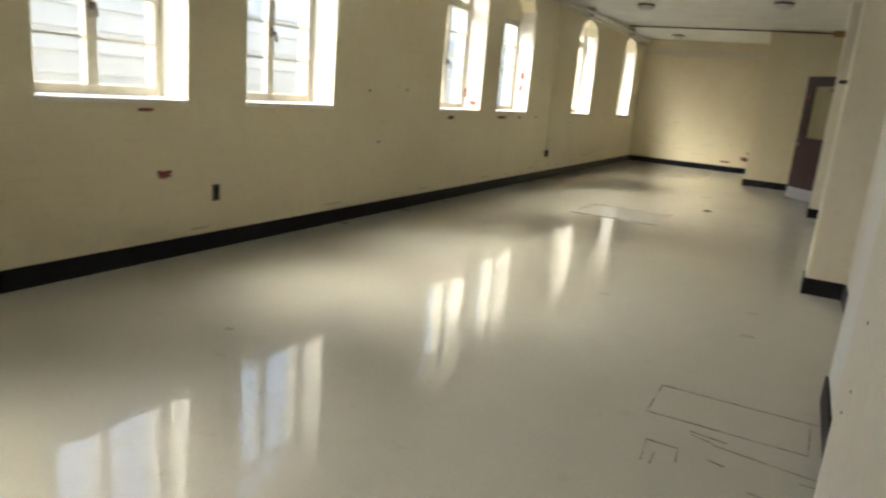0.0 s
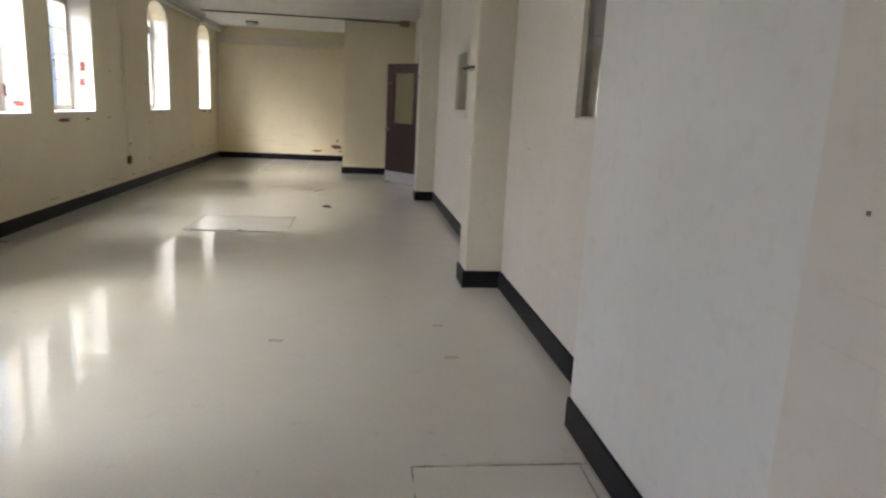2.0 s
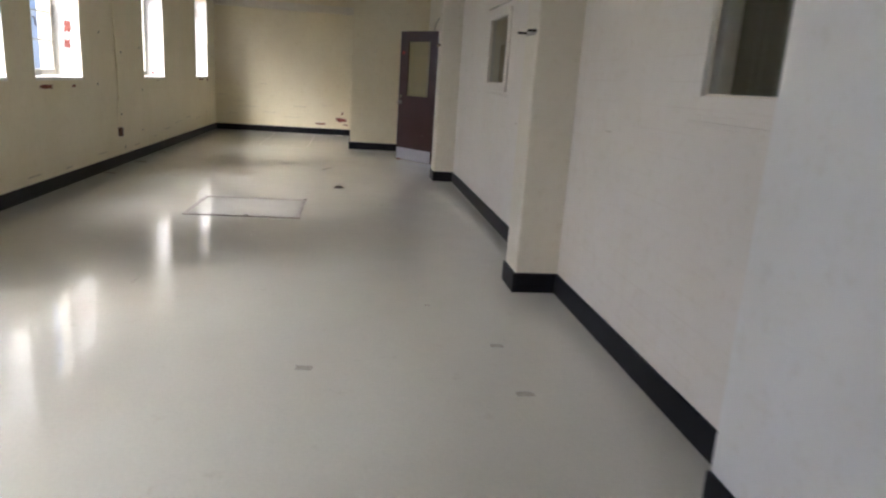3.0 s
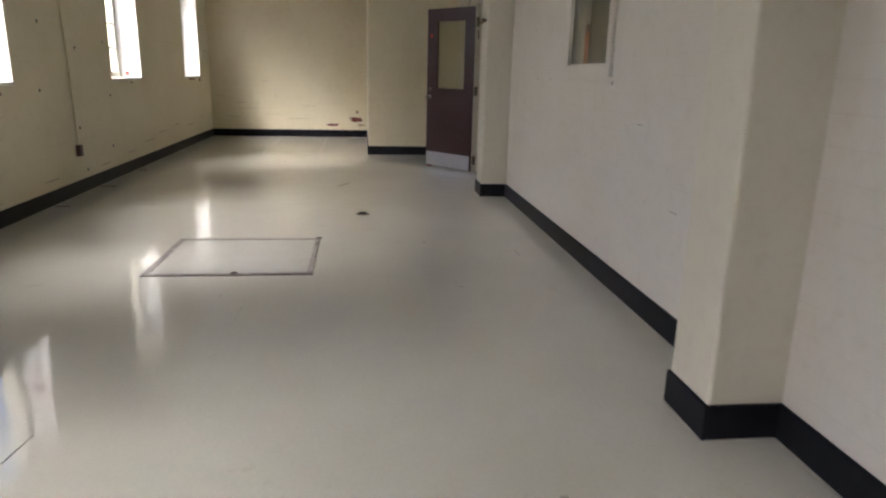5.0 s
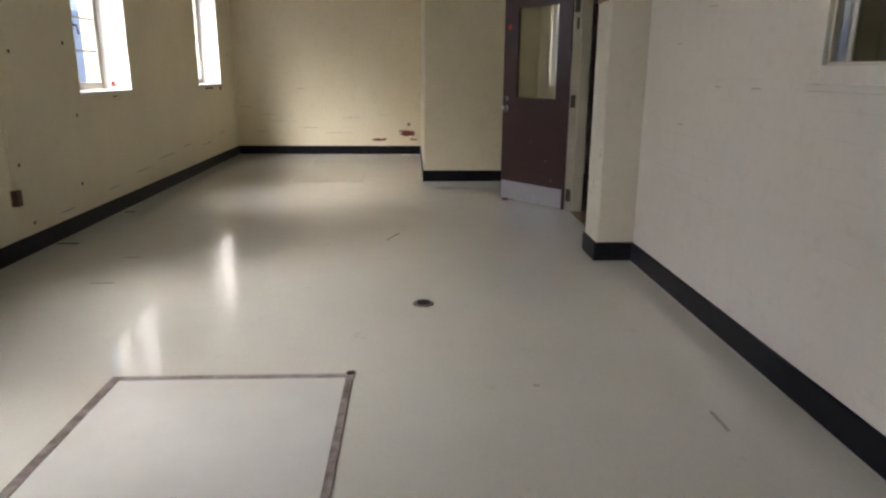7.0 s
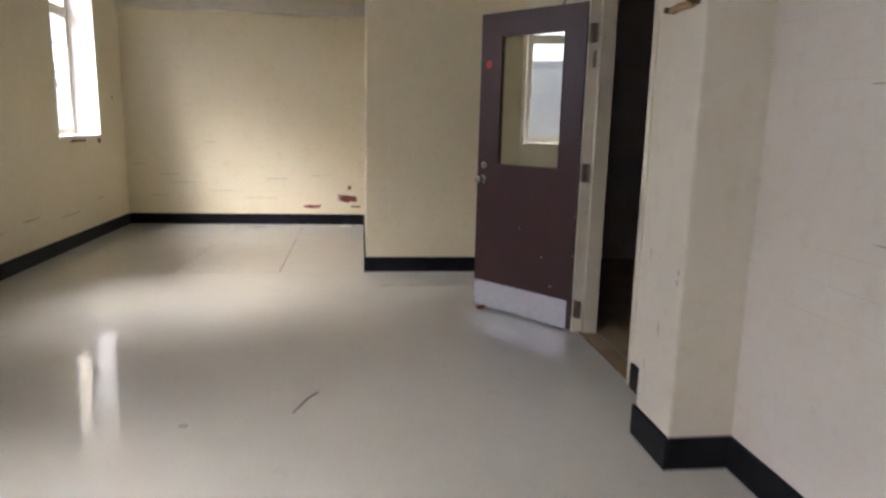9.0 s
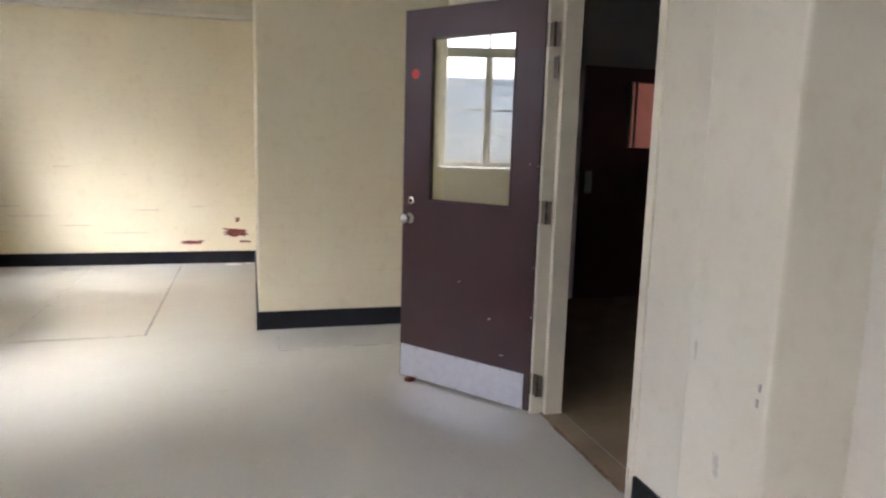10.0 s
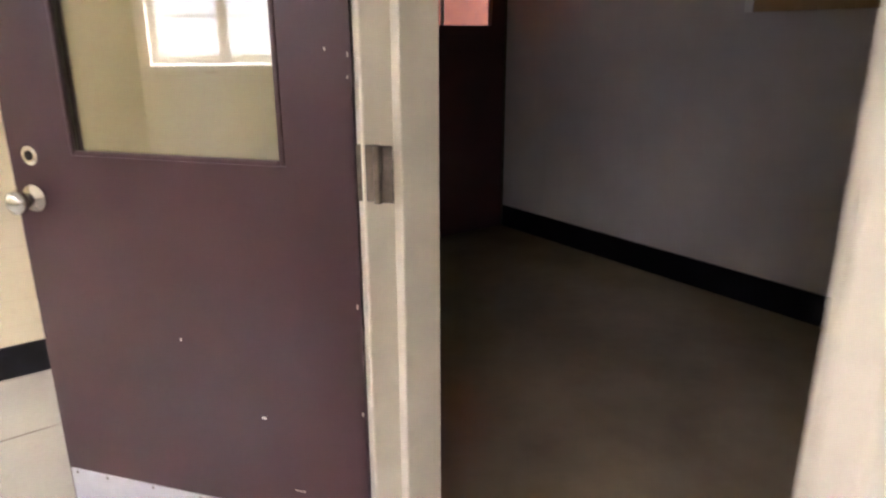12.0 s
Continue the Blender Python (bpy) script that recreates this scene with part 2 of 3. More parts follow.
def window_wall():
    bm = bmesh.new()
    a, b = LX - WT, LX
    add_box(bm, (a, Y0 - 0.3, -0.1), (b, Y1 + 0.3, SILL))
    add_box(bm, (a, Y0 - 0.3, CROWN + 0.01), (b, Y1 + 0.3, CZ + 0.1))
    edges = [Y0 - 0.3] + [v for w in WINDOWS for v in w] + [Y1 + 0.3]
    for k in range(0, len(edges), 2):
        add_box(bm, (a, edges[k], SILL), (b, edges[k + 1], CROWN + 0.01))
    for y0, y1 in WINDOWS:
        pts = arc(y0, y1)
        for (ya, za), (yb, zb) in zip(pts, pts[1:]):
            q = [bm.verts.new((x, y, z)) for x in (a, b) for y, z in ((ya, za), (yb, zb), (yb, CROWN + 0.01), (ya, CROWN + 0.01))]
            for f in ((0, 1, 2, 3), (7, 6, 5, 4), (0, 4, 5, 1)):
                bm.faces.new([q[i] for i in f])
    return bm


setting("wall_west", window_wall(), M_WALL_Y, "cream painted brick wall with a row of deep arched windows", "wall")
setting("wall_north", boxes(((LX, Y1, -0.1), (0.5, Y1 + 0.3, CZ))), M_WALL_X, "cream painted brick end wall with faint courses", "wall")
setting("wall_south", boxes(((LX, Y0 - 0.3, -0.1), (0.5, Y0, CZ))), M_WALL_X, "plain cream end wall", "wall")

# right wall with two interior windows and the doorway
IW = [(-2.16, -1.555, 1.30, 2.10), (2.05, 2.863, 1.307, 1.93)]
IW_FRAME = [(0.035, 0.035), (0.065, 0.05)]
DY0, DY1, DH = 5.72, 6.585, 2.07
RW = 0.09                    # thickness of the right wall


def right_wall():
    bm = bmesh.new()
    a, b = RX, RX + RW
    (p0, p1, pz0, pz1), (q0, q1, qz0, qz1) = IW
    for lo, hi, z0, z1 in ((-2.3, p0, 0, CZ), (p0, p1, 0, pz0), (p0, p1, pz1, CZ), (p1, q0, 0, CZ), (q0, q1, 0, qz0), (q0, q1, qz1, CZ), (q1, 5.05, 0, CZ)):
        add_box(bm, (a, lo, z0), (b, hi, z1))
    return bm


setting("wall_east", right_wall(), M_PALE, "pale cream painted block wall with two small interior windows", "wall")
setting("wall_doorway", boxes(((0.215, 5.05, 0), (RX + RW, DY0 - 0.05, CZ)), ((0.215, DY0 - 0.05, DH + 0.05), (RX + RW, DY1 + 0.07, CZ)), ((0.215, DY1 + 0.07, 0), (RX + RW, 8.41, CZ))), M_SMOOTH, "cream wall round the open doorway", "wall")
setting("wall_near", boxes(((0.115, -3.77, -0.1), (RX + RW, -2.28, CZ))), M_WHITE, "smooth white painted wall section standing forward", "wall")
setting("wall_pier_near", boxes(((0.02, Y0, -0.1), (RX + RW, -3.77, CZ))), M_PALE, "cream painted brick pier with bare plaster patch", "wall")
setting("wall_pier_middle", boxes(((0.0, 0.0, 0), (RX + 0.05, 0.30, CZ)), bevel=0.012), M_SMOOTH, "cream painted pier between the interior windows", "pier")
setting("wall_pier_door", boxes(((0.018, 4.84, 0), (RX + 0.05, 5.16, CZ)), bevel=0.012), M_SMOOTH, "cream painted pier beside the doorway", "pier")
setting("wall_chimney_breast", boxes(((-1.12, 8.41, 0), (0.5, Y1 + 0.1, CZ)), bevel=0.008), M_WALL_X, "broad cream block projecting at the end of the hall", "wall")
setting("trim_cornice", boxes(((LX, Y1 - 0.10, 2.55), (-1.12, Y1, 2.60)), ((LX, Y1 - 0.06, 2.60), (-1.12, Y1, 2.70)), bevel=0.006), M_TRIM, "cream moulded ledge high on the end wall", "trim")

# black base
BH, BT = 0.134, 0.016
BASE = [
    ((LX, Y0), (LX, Y1), "w"), ((LX, Y1), (-1.12, Y1), "n"), ((-1.12, 8.41), (-1.12, Y1), "e"), ((-1.12, 8.41), (0.215, 8.41), "n"),
    ((0.215, 6.68), (0.215, 8.41), "e"), ((0.215, 5.19), (0.215, 5.66), "e"), ((0.018, 4.84), (0.018, 5.16), "e"), ((0.018, 4.84), (RX, 4.84), "n"),
    ((RX, 0.30), (RX, 4.84), "e"), ((0.0, 0.0), (0.0, 0.30), "e"), ((0.0, 0.0), (RX, 0.0), "n"), ((RX, -2.28), (RX, 0.0), "e"),
    ((0.115, -3.72), (0.115, -2.28), "e"),
]
for (xa, ya), (xb, yb), side in BASE:
    if side == "w":
        lo, hi = (xa, ya, 0.0), (xa + BT, yb, BH)
        g0, g1 = (xa, ya, 0.0), (xa + BT + 0.008, yb, 0.004)
    elif side == "e":
        lo, hi = (xa - BT, ya - (BT if ya in (0.0, 4.84, 8.41) else 0), 0.0), (xa, yb, BH)
        g0, g1 = (xa - BT - 0.008, ya, 0.0), (xa, yb, 0.004)
    else:
        lo, hi = (xa, ya - BT, 0.0), (xb - 0.001, ya, BH)
        g0, g1 = (xa, ya - BT - 0.008, 0.0), (xb, ya, 0.004)
    setting("baseboard", boxes((lo, hi), bevel=0.004), M_BASE, "black vinyl baseboard, scuffed", "baseboard")
    setting("trim_caulk", boxes((g0, g1)), M_GLUE, "thin pale line of old sealant on the floor", "trim")


# ---- windows ----
def window(k, y0, y1):
    w = tagged(new("window_%d" % k), "cream painted steel casement window with arched toplight, grimy panes", "window", kind="structure")
    xo, xi = LX - 0.31, LX - 0.26
    g = 0.06
    z0, zt = SILL + 0.035, 2.36
    part("window_frame", boxes(((xo, y0, z0), (xi, y0 + g, SPRING)), ((xo, y1 - g, z0), (xi, y1, SPRING)), ((xo, y0 + g, z0), (xi, y1 - g, z0 + g)), ((xo - 0.004, y0 + g, zt - 0.05), (xi + 0.01, y1 - g, zt + 0.05)), bevel=0.005), M_STEELWIN, w)
    pts = arc(y0, y1)
    bm = bmesh.new()
    for (ya, za), (yb, zb) in zip(pts, pts[1:]):
        cyl(bm, (xi - 0.02, ya, za - 0.02), (xi - 0.02, yb, zb - 0.02), 0.026, 8)
    part("arch_frame", bm, M_STEELWIN, w)
    yc = (y0 + y1) / 2
    part("mullion", boxes(((xo, yc - 0.04, z0 + g), (xi + 0.004, yc + 0.04, zt - 0.05)), ((xo + 0.01, yc - 0.012, zt + 0.05), (xi - 0.006, yc + 0.012, CROWN - 0.03)), bevel=0.004), M_STEELWIN, w)
    rows = 4
    step = (zt - 0.05 - z0 - g) / rows
    for r in range(1, rows):
        z = z0 + g + r * step
        part("glazing_bar", boxes(((xo + 0.012, y0 + g, z - 0.008), (xi - 0.012, y1 - g, z + 0.008))), M_STEELWIN, w)
    for r in range(rows):
        for c, (pa, pb) in enumerate(((y0 + g, yc - 0.04), (yc + 0.04, y1 - g))):
            p = part("pane", boxes(((xo + 0.02, pa, z0 + g + r * step + 0.011), (xo + 0.024, pb, z0 + g + (r + 1) * step - 0.011))), M_GLASS, w)
            p.visible_shadow = False
    if k == 5:
        bm = bmesh.new()
        for (ya, za), (yb, zb) in zip(pts, pts[1:]):
            q = [bm.verts.new((x, y, z)) for x in (xi - 0.01, xi + 0.02) for y, z in ((ya, zt + 0.03), (yb, zt + 0.03), (yb, zb), (ya, za))]
            for f in ((0, 1, 2, 3), (7, 6, 5, 4)):
                bm.faces.new([q[i] for i in f])
        part("blanking_panel", bm, M_WALL_Y, w, "cream painted panel over the toplight")
    part("window_sill", boxes(((xi - 0.02, y0 + 0.002, SILL), (LX + 0.012, y1 - 0.002, SILL + 0.03)), bevel=0.006), M_REVEAL, w)
    part("reveal_lining", boxes(((xi, y0, SILL + 0.03), (LX - 0.002, y0 + 0.004, SPRING)), ((xi, y1 - 0.004, SILL + 0.03), (LX - 0.002, y1, SPRING))), M_REVEAL, w, "white painted plaster reveal")
    bm = boxes(((xi, yc - 0.012, 1.62), (xi + 0.02, yc + 0.012, 1.70)), bevel=0.004)
    cyl(bm, (xi + 0.015, yc, 1.66), (xi + 0.05, yc, 1.66), 0.007)
    cyl(bm, (xi + 0.05, yc, 1.665), (xi + 0.055, yc + 0.01, 1.58), 0.008)
    part("window_handle", bm, M_HINGE, w, "tarnished casement handle")
    return w


for k, (y0, y1) in enumerate(WINDOWS):
    window(k + 1, y0, y1)


# ---- interior windows ----
def interior_window(k, y0, y1, z0, z1):
    w = tagged(new("window_%d" % (k + 8)), "small cream framed interior window into a dark room", "window", kind="structure")
    a = RX - 0.022
    gn, g = IW_FRAME[k]
    part("window_frame", boxes(((a, y0 - gn, z0 - 0.06), (RX + 0.10, y0 + 0.012, z1 + g)), ((a, y1 - 0.012, z0 - 0.06), (RX + 0.10, y1 + g, z1 + g)), ((a, y0 + 0.012, z0 - 0.06), (RX + 0.10, y1 - 0.012, z0 + 0.012)), ((a, y0 + 0.012, z1 - 0.012), (RX + 0.10, y1 - 0.012, z1 + g)), bevel=0.004), M_PALE, w)
    part("glazing_bead", boxes(((RX - 0.002, y0 + 0.012, z0 + 0.012), (RX + 0.008, y0 + 0.024, z1 - 0.012)), ((RX - 0.002, y1 - 0.024, z0 + 0.012), (RX + 0.008, y1 - 0.012, z1 - 0.012)), ((RX - 0.002, y0 + 0.024, z0 + 0.012), (RX + 0.008, y1 - 0.024, z0 + 0.022)), bevel=0.003), M_TRIM, w)
    part("pane", boxes(((RX + 0.008, y0 + 0.012, z0 + 0.012), (RX + 0.014, y1 - 0.012, z1 - 0.012))), M_IGLASS, w)
    part("window_apron", boxes(((RX - 0.010, y0 - 0.09, z0 - 0.105), (RX, y1 + 0.09, z0 - 0.085)), bevel=0.003), M_PALE, w)
    part("head_ledge", boxes(((RX - 0.035, y0 - 0.10, z1 + g + 0.05), (RX, y1 + 0.12, z1 + g + 0.075)), bevel=0.004), M_TRIM, w)
    return w


for k, row in enumerate(IW):
    interior_window(k, *row)


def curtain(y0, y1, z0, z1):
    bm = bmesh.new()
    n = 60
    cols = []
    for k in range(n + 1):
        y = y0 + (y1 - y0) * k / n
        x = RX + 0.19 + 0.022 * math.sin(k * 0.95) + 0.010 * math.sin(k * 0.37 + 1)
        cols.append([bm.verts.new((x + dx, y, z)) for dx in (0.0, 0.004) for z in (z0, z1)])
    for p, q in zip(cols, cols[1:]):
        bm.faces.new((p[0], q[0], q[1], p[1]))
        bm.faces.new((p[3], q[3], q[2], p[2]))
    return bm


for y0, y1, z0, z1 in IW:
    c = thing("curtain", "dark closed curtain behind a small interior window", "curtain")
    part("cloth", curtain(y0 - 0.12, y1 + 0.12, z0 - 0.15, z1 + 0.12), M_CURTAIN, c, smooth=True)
    part("curtain_rail", cyl(bmesh.new(), (RX + 0.19, y0 - 0.15, z1 + 0.12), (RX + 0.19, y1 + 0.15, z1 + 0.12), 0.012), M_HINGE, c)
    for y in (y0 - 0.13, y1 + 0.13):
        part("rail_bracket", boxes(((RX + RW - 0.002, y - 0.012, z1 + 0.095), (RX + 0.20, y + 0.012, z1 + 0.145))), M_HINGE, c)

# ---- the dark room behind ----
setting("floor_inner", boxes(((0.36, Y0, -0.1), (5.0, Y1, -0.004))), M_DARKFLOOR, "worn dull brown vinyl floor of the unlit room", "floor")
setting("wall_inner_east", boxes(((2.66, -4.0, -0.1), (2.80, 9.07, CZ))), M_GREYWALL, "grey painted wall of the unlit room", "wall")
setting("wall_inner_north", boxes(((RX + RW, 9.0, -0.1), (1.62, 9.125, CZ)), ((1.62, 9.0, 2.05), (2.66, 9.125, CZ))), M_GREYWALL, "grey end wall of the unlit room", "wall")
setting("wall_vestibule", boxes(((1.2, 10.4, -0.1), (3.9, 10.5, CZ)), ((1.2, 9.125, -0.1), (1.3, 10.4, CZ)), ((2.66, 9.07, -0.1), (3.9, 9.125, CZ)), ((3.8, 9.125, -0.1), (3.9, 10.4, 0.5))), M_ORANGE, "orange painted walls of a daylit vestibule", "wall")
setting("wall_inner_south", boxes(((RX + RW, -4.15, -0.1), (2.80, -4.0, CZ))), M_GREYWALL, "grey end wall of the unlit room", "wall")
setting("baseboard_inner", boxes(((2.644, -4.0, 0.0), (2.66, 8.985, 0.15)), bevel=0.004), M_BASE, "dark vinyl baseboard in the unlit room", "baseboard")
setting("threshold", boxes(((0.235, DY0 - 0.03, 0.0), (0.35, DY1 + 0.03, 0.006)), bevel=0.002), M_DARKFLOOR, "worn threshold strip in the doorway", "threshold")

d2 = tagged(new("door_2"), "dark maroon door with a window onto orange walls", "door", kind="structure")
part("door_leaf", boxes(((1.62, 9.0, 0.0), (2.07, 9.04, 2.05)), ((2.53, 9.0, 0.0), (2.64, 9.04, 2.05)), ((2.07, 9.0, 0.0), (2.53, 9.04, 1.36)), ((2.07, 9.0, 1.93), (2.53, 9.04, 2.05))), M_DARKDOOR, d2)
part("pane", boxes(((2.07, 9.018, 1.36), (2.53, 9.023, 1.93))), M_GLASS, d2)
part("glazing_bead", boxes(((2.072, 8.994, 1.362), (2.10, 9.016, 1.928)), ((2.125, 9.004, 1.362), (2.15, 9.016, 1.928)), bevel=0.003), M_TRIM, d2, "pale double strip beside the pane")
part("push_plate", boxes(((1.67, 8.992, 0.95), (1.74, 9.001, 1.15)), bevel=0.002), M_CHROME, d2)
part("edge_strip", boxes(((2.64, 8.994, 0.0), (2.655, 9.03, 2.05)), bevel=0.002), M_HINGE, d2)
nb = thing("notice_board", "tan board with a white edge on a grey wall", "notice board", (2.66, 7.0, 1.39))
part("panel", boxes(((-0.02, -0.75, 0.0), (0.0, 0.275, 0.75)), bevel=0.003), M_TAN, nb)
part("edge_strip", boxes(((-0.026, 0.275, 0.0), (0.0, 0.315, 0.75)), bevel=0.003), M_REVEAL, nb, "white edge strip")


# ---- doorway and door ----
fr = tagged(new("door_frame"), "cream gloss painted steel door frame", "door frame", kind="structure")
part("hinge_jamb", boxes(((0.185, DY1, 0.0), (0.352, DY1 + 0.07, DH + 0.05)), bevel=0.005), M_TRIM, fr)
part("hinge_stop", boxes(((0.252, DY1 - 0.03, 0.0), (0.345, DY1, DH)), bevel=0.004), M_TRIM, fr)
part("strike_jamb", boxes(((0.208, DY0 - 0.05, 0.0), (0.352, DY0, DH + 0.05)), bevel=0.005), M_TRIM, fr)
part("strike_stop", boxes(((0.252, DY0, 0.0), (0.345, DY0 + 0.03, DH)), bevel=0.004), M_TRIM, fr)
part("head", boxes(((0.185, DY0, DH), (0.352, DY1, DH + 0.05)), bevel=0.005), M_TRIM, fr)
part("strike_plate", boxes(((0.225, DY0, 0.95), (0.25, DY0 + 0.003, 1.08))), M_HINGE, fr)

door = tagged(new("door_1"), "maroon door standing open, half-mirrored upper pane, aluminium kick plate", "door", kind="structure")
door.matrix_basis = Matrix.Translation((0.205, 6.562, 0.0)) @ Matrix.Rotation(radians(127.3), 4, "Z")
# x runs from the hinge to the free edge; the shown face looks along +y
DW, T = 0.902, 0.042
G0, G1, GZ0, GZ1 = 0.199, 0.726, 1.034, 1.897
part("door_leaf", boxes(((0.048, -T, 0.012), (G0, 0, 2.045)), ((G1, -T, 0.012), (DW, 0, 2.045)), ((G0, -T, 0.012), (G1, 0, GZ0)), ((G0, -T, GZ1), (G1, 0, 2.045))), M_DOOR, door)
b = 0.012
part("glazing_bead", boxes(((G0, -0.004, GZ0), (G0 + b, 0.004, GZ1)), ((G1 - b, -0.004, GZ0), (G1, 0.004, GZ1)), ((G0 + b, -0.004, GZ0), (G1 - b, 0.004, GZ0 + b)), ((G0 + b, -0.004, GZ1 - b), (G1 - b, 0.004, GZ1)), bevel=0.004), M_DOOR, door)
mirror = boxes(((G0 + 0.004, -0.016, GZ0 + 0.004), (G1 - 0.004, -0.008, GZ1 - 0.004)))
bmesh.ops.rotate(mirror, verts=mirror.verts, cent=((G0 + G1) / 2, -0.01, 1.4), matrix=Matrix.Rotation(radians(-0.8), 3, "Z"))
part("pane", mirror, M_MIRROR, door, "half-mirrored glass pane")
part("kick_plate", boxes(((0.080, 0.0, 0.015), (DW - 0.006, 0.003, 0.202)), bevel=0.001), M_ALU, door, "scratched aluminium kick plate")
kx, kz = 0.848, 0.931
face = Matrix.Translation((kx, 0, kz)) @ Matrix.Rotation(radians(-90), 4, "X")
part("door_knob", lathe([(0.032, 0.0), (0.032, 0.006), (0.014, 0.009), (0.012, 0.028), (0.022, 0.034), (0.028, 0.046), (0.026, 0.058), (0.015, 0.064)], 28, face), M_CHROME, door, "worn chrome knob", smooth=True)
part("latch", boxes(((DW - 0.001, -0.028, kz - 0.028), (DW + 0.002, -0.012, kz + 0.028)), ((DW, -0.026, kz - 0.01), (DW + 0.012, -0.016, kz + 0.01)), bevel=0.001), M_CHROME, door)
lock = part("lock_cylinder", lathe([(0.023, 0.0), (0.022, 0.005), (0.015, 0.006)], 24, Matrix.Translation((kx - 0.008, 0, 1.03)) @ Matrix.Rotation(radians(-90), 4, "X")), M_CHROME, door)
part("keyway", lathe([(0.012, 0.0055), (0.011, 0.0075)], 16, Matrix.Translation((kx - 0.008, 0, 1.03)) @ Matrix.Rotation(radians(-90), 4, "X")), M_HOLE, lock)
part("sticker", lathe([(0.026, 0.0), (0.026, 0.001)], 28, Matrix.Translation((0.827, 0, 1.713)) @ Matrix.Rotation(radians(-90), 4, "X")), M_RED, door, "round red sticker")
for hz in (0.16, 1.03, 1.86):
    bm = boxes(((-0.028, -0.003, hz - 0.055), (0.008, 0.001, hz + 0.055)), ((-0.002, -0.006, hz - 0.055), (0.046, -0.002, hz + 0.055)))
    cyl(bm, (0.0, 0.006, hz - 0.056), (0.0, 0.006, hz + 0.056), 0.008)
    part("hinge", bm, M_HINGE, door, "tarnished steel butt hinge")
part("closer_plate", boxes(((-0.028, -0.003, 1.66), (-0.006, 0.003, 1.76)), bevel=0.001), M_HINGE, door)
for kx2 in (0.09, 0.22, 0.36, 0.50, 0.64, 0.78, 0.875):
    for kz2 in (0.024, 0.193):
        part("screw", lathe([(0.0035, 0.003), (0.003, 0.0042)], 8, Matrix.Translation((kx2, 0, kz2)) @ Matrix.Rotation(radians(-90), 4, "X")), M_HINGE, door)
for cx, cz, cw, ch in ((0.054, 1.25, 0.003, 0.010), (0.056, 1.21, 0.003, 0.007), (0.056, 0.75, 0.004, 0.012), (0.10, 1.26, 0.004, 0.006), (0.3, 0.45, 0.012, 0.006), (0.22, 0.27, 0.03, 0.003), (0.054, 0.5, 0.005, 0.01), (0.5, 0.62, 0.005, 0.008)):
    chip = blob(cw, ch, 0.0006, random.Random(int(cz * 100)), 8)
    chip.transform(Matrix.Translation((cx, 0, cz)) @ Matrix.Rotation(radians(180), 4, "Z"))
    part("paint_chip", chip, M_TRIM, door, "pale chip in the paint")
part("edge_strip", boxes(((0.043, -T + 0.003, 0.02), (0.048, -0.012, 2.035))), M_TAN, door, "bare yellowish wood on the hinge edge")
wedge = thing("door_wedge", "small reddish wooden wedge under the open door", "wedge", (-0.30, 7.19, 0.0))
wedge.rotation_euler = (0, 0, radians(35))
part("wedge_body", boxes(((-0.03, -0.02, 0.0), (0.03, 0.02, 0.02)), bevel=0.003), M_BRICK, wedge)


# ---- floor marks and hatches ----
def strip(name, a, b, w, h, material, label, category="floor trim"):
    a, b = Vector((*a, 0)), Vector((*b, 0))
    d = b - a
    bm = boxes(((0, -w / 2, 0.0), (d.length, w / 2, h)))
    bm.transform(Matrix.Translation(a) @ Matrix.Rotation(math.atan2(d.y, d.x), 4, "Z"))
    return tagged(finish(name, bm, material), label, category, kind="structure")


hatch = thing("floor_hatch", "large floor hatch with a worn dark metal rim", "hatch", (-2.045, 2.56, 0.0))
part("cover", boxes(((-0.48, -0.44, 0.0), (0.48, 0.44, 0.003)), bevel=0.001), M_HATCH, hatch)
for lo, hi in (((-0.52, -0.48, 0), (0.52, -0.44, 0.005)), ((-0.52, 0.44, 0), (0.52, 0.475, 0.005)), ((-0.52, -0.44, 0), (-0.48, 0.44, 0.005)), ((0.48, -0.44, 0), (0.512, 0.44, 0.005))):
    part("rim", boxes((lo, hi), bevel=0.001), M_HATCHRIM, hatch, "dirty dark metal rim")
for x, y in ((0.03, -0.43), (0.5, 0.48)):
    part("lifting_ring", lathe([(0.022, 0.0), (0.022, 0.006), (0.010, 0.007)], 14, Matrix.Translation((x, y, 0))), M_HOLE, hatch, "dark lifting eye")

drain = thing("floor_drain", "small dark round drain stub in the floor", "drain", (-1.212, 3.957, 0.0))
part("drain_rim", lathe([(0.062, 0.0), (0.058, 0.006), (0.045, 0.007)], 22), M_HINGE, drain)
part("drain_plug", lathe([(0.040, 0.004), (0.036, 0.014), (0.012, 0.018)], 12), M_HOLE, drain)

SEAMS = [
    ((-0.594, -2.606), (0.09, -2.606)), ((-0.594, -2.606), (-0.598, -2.95)), ((-0.598, -2.95), (0.05, -2.95)), ((0.05, -2.95), (0.06, -2.606)),
    ((-0.545, -3.22), (-0.418, -3.22)), ((-0.545, -3.22), (-0.53, -3.40)), ((-0.418, -3.22), (-0.41, -3.34)), ((-0.30, -3.10), (0.085, -3.15)), ((-0.40, -3.03), (-0.25, -3.05)), ((-0.30, -3.24), (-0.24, -3.26)), ((-0.15, -3.40), (-0.02, -3.41)),
    ((-2.72, 8.39), (-1.87, 8.40)), ((-1.87, 8.40), (-1.885, 11.17)), ((-2.72, 8.39), (-2.715, 11.17)),
    ((-1.0, 7.89), (-0.25, 7.92)), ((-1.0, 7.89), (-0.998, 8.38)),
]
